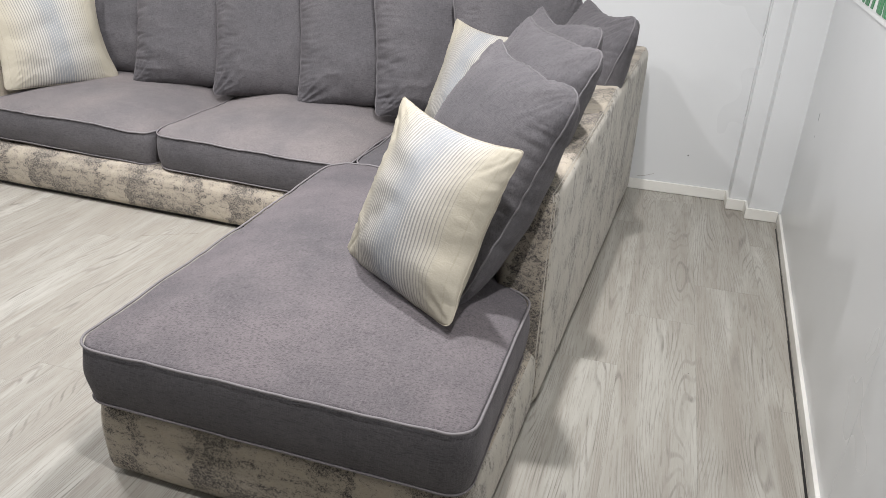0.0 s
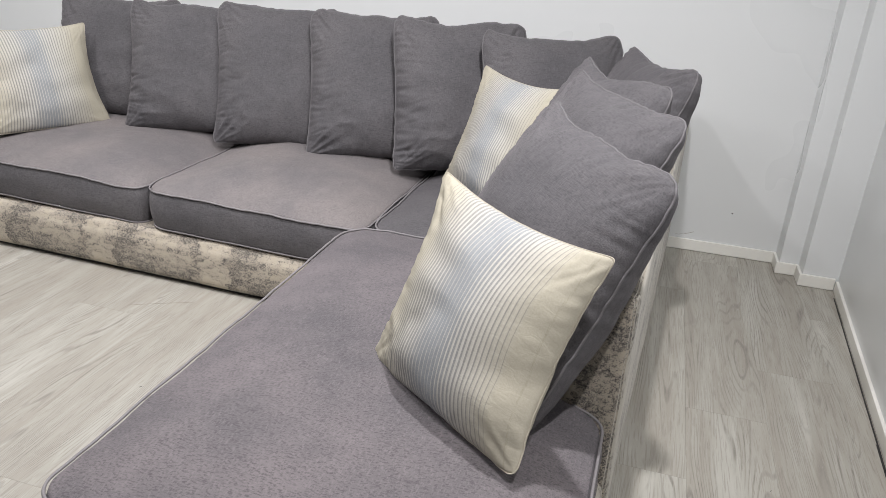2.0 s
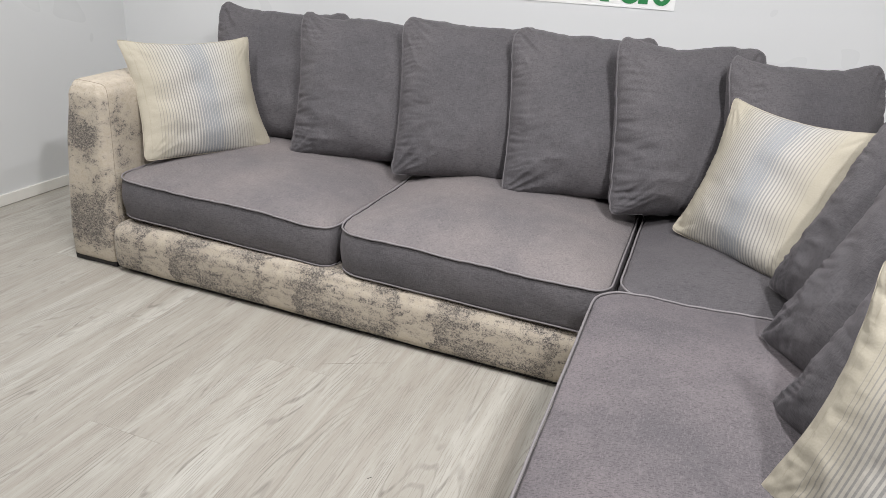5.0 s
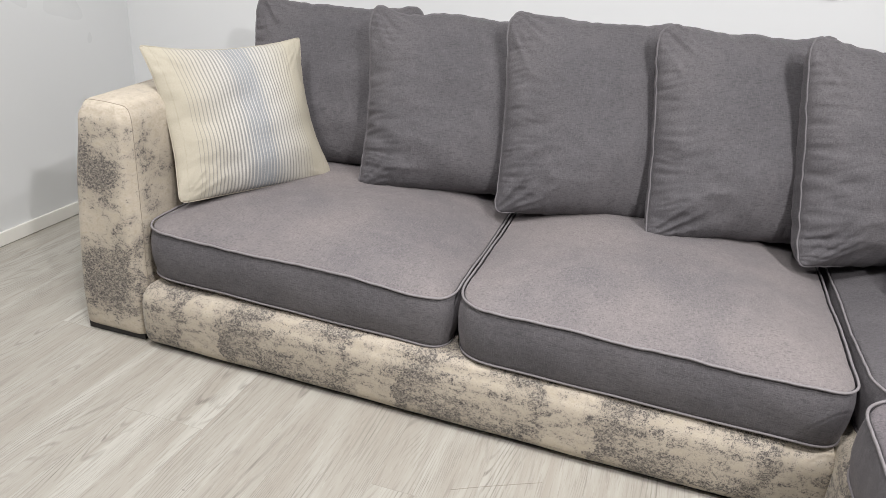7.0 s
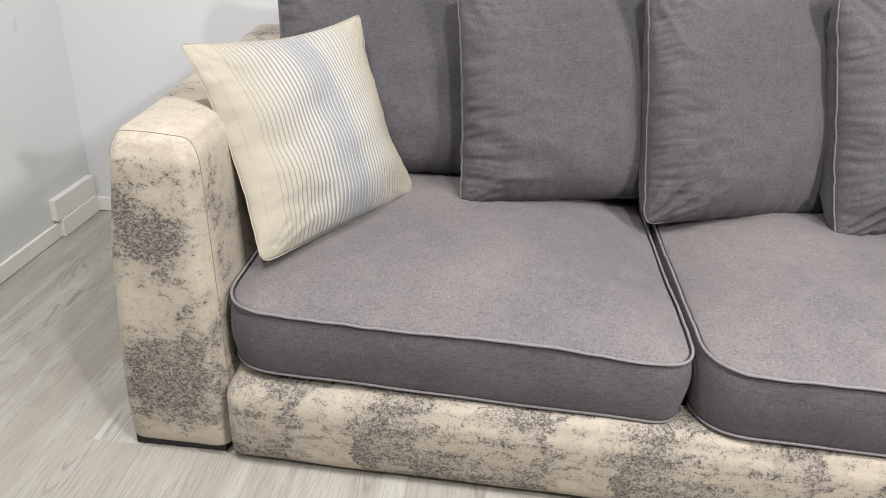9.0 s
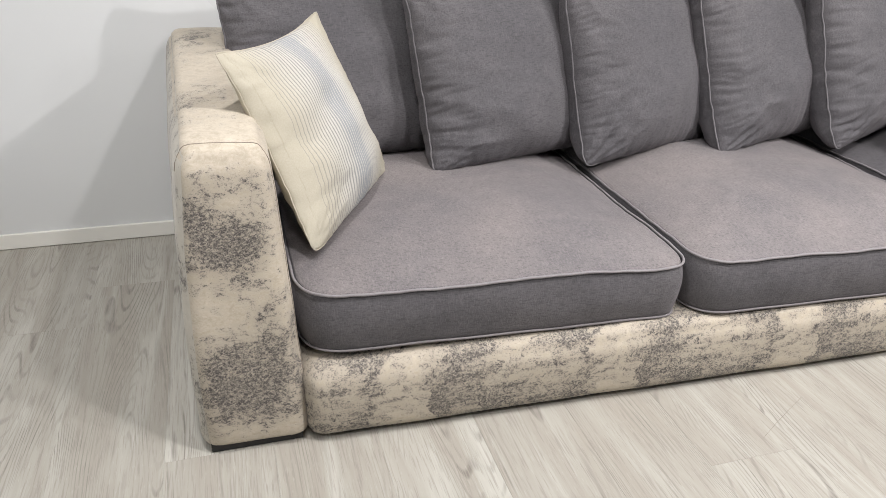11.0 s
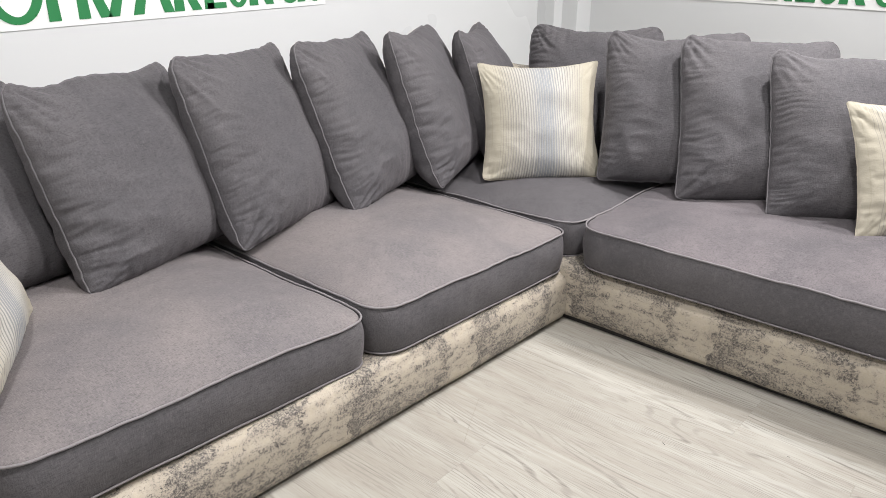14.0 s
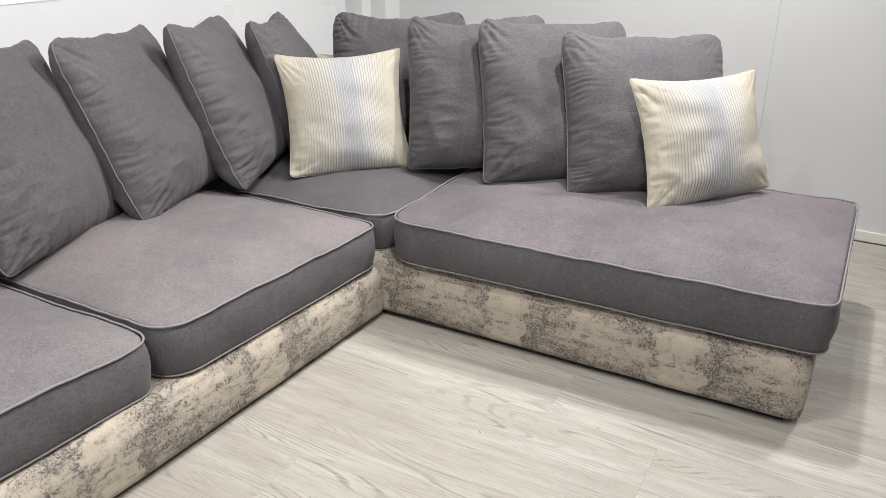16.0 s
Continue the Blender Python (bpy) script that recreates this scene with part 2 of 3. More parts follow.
def plain(name, colour, rough=0.5, spec=0.5, vary=0.12, scale=30.0):
    m, nt, b = material(name, rough, spec=spec)
    n = noise_tex(nt, coords(nt), scale, 3.0)
    nt.links.new(mix(nt, n, tuple(c * (1 - vary) for c in colour), tuple(min(1, c * (1 + vary)) for c in colour)), b.inputs["Base Color"])
    bump(nt, b, n, 0.1, 0.001)
    return m


PLEATS = 46
# one chenille in three tones: seat tops lit, chaise dimmer, pillows and borders shaded
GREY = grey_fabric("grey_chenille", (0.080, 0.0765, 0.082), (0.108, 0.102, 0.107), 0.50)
GREY_SEAT_LIT = grey_fabric("grey_chenille_seat_lit", (0.148, 0.138, 0.142), (0.208, 0.187, 0.183), 0.48, 120)
# chaise top, toned down in colour for the weaker light there
GREY_CHAISE_DIM = grey_fabric("grey_chenille_chaise_dim", (0.110, 0.102, 0.109), (0.170, 0.151, 0.157), 0.60, 120)
# top cord, paler than its cloth for the light it catches
PIPING = plain("lit_grey_piping", (0.22, 0.207, 0.212), 0.6, 0.4, 0.22, 260)
PIPING_PILLOW = plain("pillow_piping", (0.142, 0.136, 0.141), 0.7, 0.3, 0.25, 260)
# same cord at the bottom seam, with the shade put into its colour
PIPING_LOW = plain("shaded_grey_piping", (0.17, 0.158, 0.163), 0.7, 0.3, 0.2, 260)
VELVET = printed_velvet("printed_velvet", cover=0.02, repeat=0.537)
VELVET_DENSE = printed_velvet("printed_velvet_chaise", cover=-0.01, repeat=0.537)
ARM_BLOTS = [
    ((-2.30, 2.53, 0.24), 0.20, 0.50), ((-2.42, 2.53, 0.20), 0.15, 0.40), ((-2.40, 2.55, 0.08), 0.13, 0.32), ((-2.27, 2.53, 0.12), 0.13, 0.38),
    ((-2.40, 2.56, 0.48), 0.12, 0.54), ((-2.33, 2.55, 0.56), 0.14, 0.26), ((-2.25, 2.64, 0.52), 0.24, 0.32), ((-2.45, 2.58, 0.60), 0.10, 0.22),
    ((-2.40, 3.45, 0.73), 0.26, 0.34), ((-2.36, 3.00, 0.71), 0.20, 0.18), ((-2.47, 2.85, 0.66), 0.17, 0.34),
]
VELVET_LIGHT = printed_velvet("printed_velvet_arm", (1.0, 1.0, 1.15), cover=0.02, blots=ARM_BLOTS)
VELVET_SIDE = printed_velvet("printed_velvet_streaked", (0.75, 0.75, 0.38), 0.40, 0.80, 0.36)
STRIPE = striped_cloth("striped_cotton")
CREAM = plain("cream_cotton", (0.47, 0.43, 0.35), 0.85, 0.2, 0.06, 120)
THREAD = plain("dark_thread", (0.24, 0.205, 0.165), 0.8, 0.2)
WALL = wall_paint("white_wall_paint")
# grey chosen so that the unseen ceiling throws less light back
CEILING = plain("low_bounce_ceiling", (0.28, 0.28, 0.28), 0.8, 0.3, 0.03, 3)
SKIRT = plain("skirting_paint", (0.80, 0.79, 0.74), 0.35, 0.5, 0.03, 8)
VINYL = plank_vinyl("grey_oak_vinyl")
SUBFLOOR = plain("subfloor", (0.16, 0.15, 0.14), 0.8, 0.2)
BLACK = plain("black_plastic", (0.015, 0.014, 0.014), 0.5, 0.4)
BANNER = plain("banner_vinyl", (0.86, 0.87, 0.86), 0.45, 0.4, 0.02, 5)
GREEN = plain("green_vinyl", (0.03, 0.22, 0.075), 0.4, 0.4, 0.06, 10)


# ---- mesh helpers ----
def mesh_object(name, verts, faces, mat, parent=None, smooth=True, label=""):
    me = bpy.data.meshes.new(name)
    me.from_pydata([tuple(v) for v in verts], [], faces)
    me.validate()
    me.polygons.foreach_set("use_smooth", [smooth] * len(me.polygons))
    me.materials.append(mat)
    me.update()
    ob = new(name, me)
    if parent is not None:
        ob.parent = parent
    if label:
        ob["label"] = label
    return ob


def part(name, bm, mat, parent=None, label="", smooth=False):
    me = bpy.data.meshes.new(name)
    bmesh.ops.recalc_face_normals(bm, faces=bm.faces)
    bm.to_mesh(me)
    bm.free()
    me.materials.append(mat)
    me.polygons.foreach_set("use_smooth", [smooth] * len(me.polygons))
    ob = new(name, me)
    if parent is not None:
        ob.parent = parent
    if label:
        ob["label"] = label
    return ob


def box(bm, x0, x1, y0, y1, z0, z1, bevel=0.0):
    made = bmesh.ops.create_cube(bm, size=1.0)["verts"]
    for v in made:
        v.co = Vector((x0 + (v.co.x + 0.5) * (x1 - x0), y0 + (v.co.y + 0.5) * (y1 - y0), z0 + (v.co.z + 0.5) * (z1 - z0)))
    if bevel:
        edges = list({e for v in made for e in v.link_edges})
        bmesh.ops.bevel(bm, geom=edges, offset=bevel, segments=2, affect="EDGES", profile=0.5)


def tube(points, radius, closed=True, sides=6):
    """Verts and faces of a round cord along the points."""
    pts = [Vector(p) for p in points]
    n = len(pts)
    verts, faces = [], []
    for i, p in enumerate(pts):
        a = pts[(i - 1) % n] if closed or i else p
        b = pts[(i + 1) % n] if closed or i < n - 1 else p
        d = (b - a).normalized()
        up = Vector((0, 0, 1)) if abs(d.z) < 0.9 else Vector((0, 1, 0))
        s = d.cross(up).normalized()
        w = s.cross(d).normalized()
        for k in range(sides):
            ang = 2 * math.pi * k / sides
            verts.append(p + radius * (math.cos(ang) * s + math.sin(ang) * w))
    for i in range(n if closed else n - 1):
        j = (i + 1) % n
        for k in range(sides):
            k2 = (k + 1) % sides
            faces.append((i * sides + k, j * sides + k, j * sides + k2, i * sides + k2))
    return verts, faces


def outline(corners, radii, step=0.012):
    """A rounded polygon in plan, as evenly spaced points, anticlockwise."""
    n = len(corners)
    dense = []
    for i in range(n):
        c = Vector(corners[i])
        a, b = Vector(corners[i - 1]), Vector(corners[(i + 1) % n])
        r = radii[i]
        p0 = c + (a - c).normalized() * r
        p1 = c + (b - c).normalized() * r
        for k in range(13):
            t = k / 12
            # between a plain arc and a squarer corner
            dense.append(p0 * (1 - t) ** 2 + c * 2 * t * (1 - t) + p1 * t ** 2)
    out = []
    for i, p in enumerate(dense):
        q = dense[(i + 1) % len(dense)]
        m = max(1, int((q - p).length / step))
        out += [p.lerp(q, k / m) for k in range(m)]
    return out


def seat_cushion(label, corners, radii, low, high, crown, seed, sag=(), mat=None):
    """A boxed seat cushion: crowned top, bulging border, corded seams above and below."""
    ring = outline(corners, radii)
    n = len(ring)
    x_left, x_right = min(p.x for p in ring), max(p.x for p in ring)

    def slope(pair, p):
        t = (p.x - x_left) / (x_right - x_left)
        return pair[0] * (1 - t) + pair[1] * t

    cx, cy = sum(p.x for p in ring) / n, sum(p.y for p in ring) / n
    verts, faces = [], []

    def nz(x, y, f, k):
        return noise.noise(Vector((x * f + seed * 7.3, y * f - seed * 3.1, k)))

    def edge_z(p):
        return slope(high, p) + 0.007 * nz(p.x, p.y, 5, 1.0) + 0.0025 * nz(p.x, p.y, 22, 2.0)

    def top_z(p, r):
        z = edge_z(p) * r ** 6 + slope(high, p) * (1 - r ** 6) + crown * (1 - r ** 2.7)
        z += (1 - r ** 4) * (0.007 * nz(p.x, p.y, 4, 5.0) + 0.0025 * nz(p.x, p.y, 13, 6.0))
        z += 0.0022 * nz(p.x, p.y, 32, 10.0) * r ** 22 * (1 - r ** 60)
        for sx, sy, sr, depth in sag:
            z -= depth * math.exp(-((p.x - sx) ** 2 + (p.y - sy) ** 2) / sr ** 2)
        return z

    levels = 8
    for k in range(levels + 1):
        f = k / levels
        out = 0.011 * math.sin(math.pi * f) - 0.004 * (1 - f) - (0.004 if k == levels else 0.0)
        for i, p in enumerate(ring):
            d = (ring[(i + 1) % n] - ring[i - 1]).normalized()
            nrm = Vector((d.y, -d.x))
            o = out + 0.004 * nz(p.x * 1.0, p.y + f * 0.25, 9, 3.0) * math.sin(math.pi * f)
            # small puckers under the corded seam
            o += 0.0030 * nz(p.x, p.y, 34, 8.0) * f ** 2 * (1 - f) * 4 + 0.0016 * nz(p.x, p.y, 30, 9.0) * (1 - f) ** 2 * f * 4
            q = p + nrm * o
            verts.append((q.x, q.y, slope(low, p) + 0.003 * nz(p.x, p.y, 6, 4.0) + f * (edge_z(p) - slope(low, p))))
    for k in range(levels):
        for i in range(n):
            j = (i + 1) % n
            faces.append((k * n + i, k * n + j, (k + 1) * n + j, (k + 1) * n + i))
    base = levels * n
    rs = [1 - (k / 30) ** 1.25 for k in range(1, 30)]
    for r in rs:
        for p in ring:
            q = Vector((cx + (p.x - cx) * r, cy + (p.y - cy) * r))
            verts.append((q.x, q.y, top_z(q, r)))
    for k in range(len(rs)):
        for i in range(n):
            j = (i + 1) % n
            faces.append((base + k * n + i, base + k * n + j, base + (k + 1) * n + j, base + (k + 1) * n + i))
    verts.append((cx, cy, top_z(Vector((cx, cy)), 0.0)))
    last = base + len(rs) * n
    for i in range(n):
        faces.append((last + i, last + (i + 1) % n, len(verts) - 1))
    faces.append(tuple(range(n - 1, -1, -1)))
    ob = mesh_object("seat_cushion", verts, faces, mat or GREY_SEAT_LIT)
    # the border is shaded by colour: the darker tone of the back pillows
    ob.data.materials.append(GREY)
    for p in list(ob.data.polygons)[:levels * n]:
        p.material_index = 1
    tagged(ob, label, "sofa cushion", "seat cushions of the sofa")
    for name, lift in (("top_piping", 0), ("bottom_piping", 1)):
        pts = []
        for i, p in enumerate(ring):
            d = (ring[(i + 1) % n] - ring[i - 1]).normalized()
            nrm = Vector((d.y, -d.x))
            q = p + nrm * (0.003 if not lift else -0.001)
            z = edge_z(p) + 0.001 if not lift else slope(low, p) + 0.005 + 0.003 * nz(p.x, p.y, 6, 4.0)
            pts.append((q.x, q.y, z))
        v, f = tube(pts, 0.0033 if not lift else 0.0030)
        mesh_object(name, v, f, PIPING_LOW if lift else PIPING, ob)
    return ob


def pillow(name, w, h, thick, seed, mat, piping, nx=72, nz_=110, ears=0.060, square=9.0, sag=0.25, pleats=False, crease=0.029, lens=0.60, curl=0.03, skew=0.0, back=0.36):
    """A knife-edged pillow standing on its lower edge: width along x, height along z, its front towards -y."""
    def nv(a, b, c):
        return noise.noise(Vector((a + seed * 11.7, b - seed * 5.9, c + seed * 2.3)))

    def place(u, v, side):
        # rounded corners and slightly hollow edges
        au, av = abs(u), abs(v)
        m = max(au, av)
        if m > 1e-6:
            sq = square if v > 0 else square * (0.5 if pleats else 3.0)
            s = m / ((au ** sq + av ** sq) ** (1 / sq))
        else:
            s = 1.0
        k = m ** 6
        uu, vv = u * (1 - k + k * s), v * (1 - k + k * s)
        x = 0.5 * w * uu * (1 - ears * (1 - vv * vv))
        z = 0.5 * h * (1 + vv * (1 - ears * (1.0 if vv > 0 else 0.15) * (1 - uu * uu)))
        # the front is rounded, the back pressed square by its neighbours
        body = max(0.0, (1 - au ** 2.4) * (1 - av ** 2.4)) ** (lens if side > 0 or pleats else back)
        t = 0.5 * thick * body * (1 - sag * vv * (1 - 0.3 * vv))
        edge = 1 - min(1 - au, 1 - av)
        near = edge ** 7
        # gathers run in from the seams, soft folds across the face
        ridge = 0.5 - abs(nv(u * 2.6, v * 17 + 1.2 * nv(u * 3, v * 3, 1.0), side * 4.3)) * 2.2
        ridge2 = 0.5 - abs(nv(u * 14, v * 2.6, side * 6.7)) * 2.2
        gather = ridge * (1.0 if u < 0 else 0.45) * math.exp(-(1 - au) * (5.6 if u < 0 else 8.0)) + 0.6 * ridge2 * math.exp(-(1 - av) * 6)
        fold = nv(u * 1.7 + v * 1.3, v * 2.1 - u, side * 9.0)
        fold2 = abs(nv(u * 2.1 + v * 2.6, v * 3.2 - u * 1.8, 3.0 + side))
        dents = math.exp(-((u + 0.75) ** 2 + (v + 0.55) ** 2) * 3.0)
        # creases that fan out of the corners
        fan = 0.0
        for cu, cv, much in ((-1, -1, 1.0), (1, -1, 0.8), (-1, 1, 1.2), (1, 1, 0.8)):
            du, dv = u - 1.06 * cu, v - 1.06 * cv
            dist = math.hypot(du, dv)
            fan += much * (0.45 - abs(nv(math.atan2(dv * cv, du * cu) * 5.0, dist * 0.9, cu + 3 * cv)) * 2.0) * math.exp(-((dist - 0.30) / 0.26) ** 2)
        if side < 0:
            gather, fan = gather * 0.15, fan * 0.3
        t += body ** 0.55 * (crease * gather + crease * 0.75 * fan + 0.014 * fold - crease * fold2 * (0.05 + 0.9 * dents))
        wob = 0.006 * nv(u * 2.0, v * 2.0, 20.0) * near + 0.0035 * nv(u * 9.0, v * 9.0, 22.0) * near
        y = -side * t + wob - curl * max(0.0, -vv) ** 2
        if pleats and side > 0:
            f = (0.5 + 0.5 * u) * PLEATS % 1.0
            e = min(1.0, max(0.0, (0.5 + 0.5 * u - 0.12) * 8), max(0.0, (0.40 - 0.5 * u) * 10))
            y -= 0.0012 * e * (1 - near) * math.sin(math.pi * min(1.0, f / 0.75)) if f < 0.75 else 0.0
        # the seam puckers where the cloth is gathered into it
        z += skew * (1 + u) * (1 - v) * 0.25
        if not pleats:
            for cu, rise in ((-1, 0.020), (1, 0.010)):
                z += rise * math.exp(-((u - 0.92 * cu) ** 2 + (v - 0.95) ** 2) * 26)
            z += 0.022 * max(0.0, vv) ** 3 * nv(u * 1.5, 8.0, 41.0)
            z += 0.004 * near * vv * nv(u * 11.0, 3.0, 31.0)
            x += 0.003 * near * uu * nv(v * 11.0, 5.0, 33.0)
        return (x, y, z)

    verts, faces, uvs = [], [], []
    lin = lambda n: [math.sin(math.pi * (i / n - 0.5)) * 0.35 + (2 * i / n - 1) * 0.65 for i in range(n + 1)]
    us = [2 * i / nx - 1 for i in range(nx + 1)] if pleats else lin(nx)
    vs = lin(nz_)
    grid = {}
    for side in (1, -1):
        for i, u in enumerate(us):
            for j, v in enumerate(vs):
                rim = i in (0, nx) or j in (0, nz_)
                if side < 0 and rim:
                    grid[side, i, j] = grid[1, i, j]
                    continue
                grid[side, i, j] = len(verts)
                verts.append(place(u, v, side))
                uvs.append((0.5 + 0.5 * u, 0.5 + 0.5 * v))
        for i in range(nx):
            for j in range(nz_):
                q = (grid[side, i, j], grid[side, i + 1, j], grid[side, i + 1, j + 1], grid[side, i, j + 1])
                faces.append(q if side > 0 else q[::-1])
    ob = mesh_object(name, verts, faces, mat)
    layer = ob.data.uv_layers.new(name="UVMap")
    for loop in ob.data.loops:
        layer.data[loop.index].uv = uvs[loop.vertex_index]
    rim = [(i, 0) for i in range(nx)] + [(nx, j) for j in range(nz_)] + [(i, nz_) for i in range(nx, 0, -1)] + [(0, j) for j in range(nz_, 0, -1)]
    pts = [Vector(verts[grid[1, i, j]]) for i, j in rim]
    clean = [p for k, p in enumerate(pts) if (p - pts[k - 1]).length > 0.0008]
    v, f = tube(clean, piping[0])
    mesh_object("piping" if not pleats else "seam", v, f, piping[1], ob)
    return ob


def stand(ob, tlx, tly, theta, lean, w, h, z):
    """Stand a pillow by its upper left corner in plan, its turn and its backward lean."""
    th, le = radians(theta), radians(lean)
    back = h * math.sin(le)
    ox = tlx + 0.5 * w * math.cos(th) + back * math.sin(th)
    oy = tly + 0.5 * w * math.sin(th) - back * math.cos(th)
    ob.matrix_world = Matrix.Translation((ox, oy, z)) @ Matrix.Rotation(th, 4, "Z") @ Matrix.Rotation(-le, 4, "X")


def padded(name, quad, z0, z1, r, puff, mat, parent, label="", step=0.03, warp=None, seed=1, ripple=0.003, side_mat=None, side=1, rim=None, cut=None):
    """An upholstered block on a four-cornered plan (anticlockwise from the front left), with rounded edges and slightly full faces."""
    a, b, c, d = [Vector(p) for p in quad]
    lx = max((b - a).length, (c - d).length)
    ly = max((d - a).length, (c - b).length)
    lz = z1 - z0
    nx, ny, nz_ = (max(6, int(l / step)) for l in (lx, ly, lz))

    def line(n, length):
        # extra rows in the rounded edges
        e = min(r, length * 0.45) / length
        inner = [e + (1 - 2 * e) * i / n for i in range(n + 1)]
        return [0, e * 0.3, e * 0.65] + inner + [1 - e * 0.65, 1 - e * 0.3, 1]

    gx, gy, gz = line(nx, lx), line(ny, ly), line(nz_, lz)
    verts, index, faces = [], {}, []

    def vert(i, j, k):
        if (i, j, k) in index:
            return index[i, j, k]
        f = (gx[i], gy[j], gz[k])
        p = Vector((f[0] * lx, f[1] * ly, f[2] * lz))
        dims = (lx, ly, lz)
        core = Vector([min(max(p[n], min(r, dims[n] * 0.45)), dims[n] - min(r, dims[n] * 0.45)) for n in range(3)])
        off = p - core
        if off.length > 1e-9:
            p = core + off.normalized() * max(abs(o) for o in off)
            nrm = off.normalized()
        else:
            nrm = Vector((0, 0, 0))
        full = [4 * t * (1 - t) for t in f]
        grow = (full[1] if abs(nrm.x) > 0.7 else 1) * (full[2] if abs(nrm.z) < 0.7 else 1) * (full[0] if abs(nrm.z) > 0.7 else 1)
        p += nrm * puff * grow
        p += nrm * ripple * noise.noise(Vector((p.x * 6 + seed * 3.7, p.y * 6, p.z * 9)))
        fx, fy = p.x / lx, p.y / ly
        q = (a * (1 - fx) + b * fx) * (1 - fy) + (d * (1 - fx) + c * fx) * fy
        co = Vector((q.x, q.y, z0 + p.z))
        if cut is not None:
            co.z = max(co.z, cut)
        if warp:
            co = Vector(warp(co, f))
        index[i, j, k] = len(verts)
        verts.append(co)
        return index[i, j, k]

    mx, my, mz = len(gx) - 1, len(gy) - 1, len(gz) - 1
    for i in range(mx):
        for j in range(my):
            faces.append((vert(i, j, 0), vert(i, j + 1, 0), vert(i + 1, j + 1, 0), vert(i + 1, j, 0)))
            faces.append((vert(i, j, mz), vert(i + 1, j, mz), vert(i + 1, j + 1, mz), vert(i, j + 1, mz)))
    for i in range(mx):
        for k in range(mz):
            faces.append((vert(i, 0, k), vert(i + 1, 0, k), vert(i + 1, 0, k + 1), vert(i, 0, k + 1)))
            faces.append((vert(i, my, k), vert(i, my, k + 1), vert(i + 1, my, k + 1), vert(i + 1, my, k)))
    for j in range(my):
        for k in range(mz):
            faces.append((vert(0, j, k), vert(0, j, k + 1), vert(0, j + 1, k + 1), vert(0, j + 1, k)))
            faces.append((vert(mx, j, k), vert(mx, j + 1, k), vert(mx, j + 1, k + 1), vert(mx, j, k + 1)))
    if rim is not None:
        rim += [verts[vert(0, 2, k)] for k in range(3, mz)] + [verts[vert(i, 2, mz)] for i in range(mx + 1)] + [verts[vert(mx, 2, k)] for k in range(mz - 1, 3, -1)]
    ob = mesh_object(name, verts, faces, mat, parent, label=label)
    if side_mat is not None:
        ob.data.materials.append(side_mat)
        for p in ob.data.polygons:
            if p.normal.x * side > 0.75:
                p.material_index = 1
    return ob


# ---- the room ----
BACK, LEFT, FRONT = 3.70, -3.17, -7.0


def right_x(y):
    """The right-hand wall stands slightly out of square."""
    return 1.37 + (y - 3.47) * 0.058


def structure(name, bm, mat, label, smooth=False):
    return tagged(part(name, bm, mat, None, "", smooth), label, "wall" if "wall" in name else name.split("_")[0], kind="structure")


bm = bmesh.new()
box(bm, LEFT - 0.12, 1.6, BACK, BACK + 0.12, 0, CEIL)
structure("wall_back", bm, WALL, "smooth white semi-gloss painted showroom wall")
bm = bmesh.new()
box(bm, LEFT - 0.12, LEFT, FRONT, BACK, 0, CEIL)
structure("wall_left", bm, WALL, "plain white semi-gloss painted side wall")
bm = bmesh.new()
box(bm, LEFT - 0.12, 1.6, FRONT - 0.12, FRONT, 0, CEIL)
structure("wall_front", bm, WALL, "plain white wall closing the showroom")
SEAM_Y = 1.475
for nm, ya, yb in (("wall_right_1", FRONT, SEAM_Y), ("wall_right_2", SEAM_Y, BACK)):
    bm = bmesh.new()
    box(bm, 0, 0.12, ya, yb, 0, CEIL, 0.0030)
    for v in bm.verts:
        v.co.x += right_x(v.co.y)
    structure(nm, bm, WALL, "white semi-gloss wall panel with a fine vertical joint")
# ceiling out of view, kept dim to hold down bounced light
bm = bmesh.new()
box(bm, LEFT - 0.12, 1.65, FRONT - 0.12, BACK + 0.12, CEIL, CEIL + 0.1)
structure("ceiling", bm, CEILING, "unseen plain grey ceiling")
for nm, x0, x1, y0 in (("wall_casing_1", 1.147, 1.235, 3.585), ("wall_casing_2", 1.228, 1.40, 3.485)):
    bm = bmesh.new()
    box(bm, x0, x1, y0, BACK + 0.01, 0, CEIL, 0.003)
    structure(nm, bm, WALL, "white boxed pipe casing in the wall corner")

SK_H, SK_T = 0.052, 0.012


def skirting(name, p, q, z0=0.002, h=SK_H, t=SK_T, label="white painted skirting board along the wall foot"):
    """A board from p to q, its face to the left of that way."""
    p, q = Vector(p), Vector(q)
    d = (q - p).normalized()
    n = Vector((-d.y, d.x))
    bm = bmesh.new()
    box(bm, 0, (q - p).length, 0, t, z0, z0 + h, 0.002)
    for v in bm.verts:
        w = p + d * v.co.x + n * v.co.y
        v.co.x, v.co.y = w.x, w.y
    ob = part(name, bm, SKIRT)
    return tagged(ob, label, "skirting board", "skirting boards", "structure")


skirting("baseboard_1", (1.147, BACK), (LEFT + 0.014, BACK))
skirting("baseboard_2", (1.228, 3.585), (1.135, 3.585))
skirting("baseboard_3", (1.147, 3.585), (1.147, BACK - 0.014))
skirting("baseboard_4", (1.358, 3.485), (1.216, 3.485))
skirting("baseboard_5", (1.228, 3.485), (1.228, 3.572))
skirting("baseboard_6", (right_x(FRONT), FRONT), (right_x(3.485), 3.471), h=0.046)
skirting("baseboard_7", (LEFT, 3.46), (LEFT, FRONT))
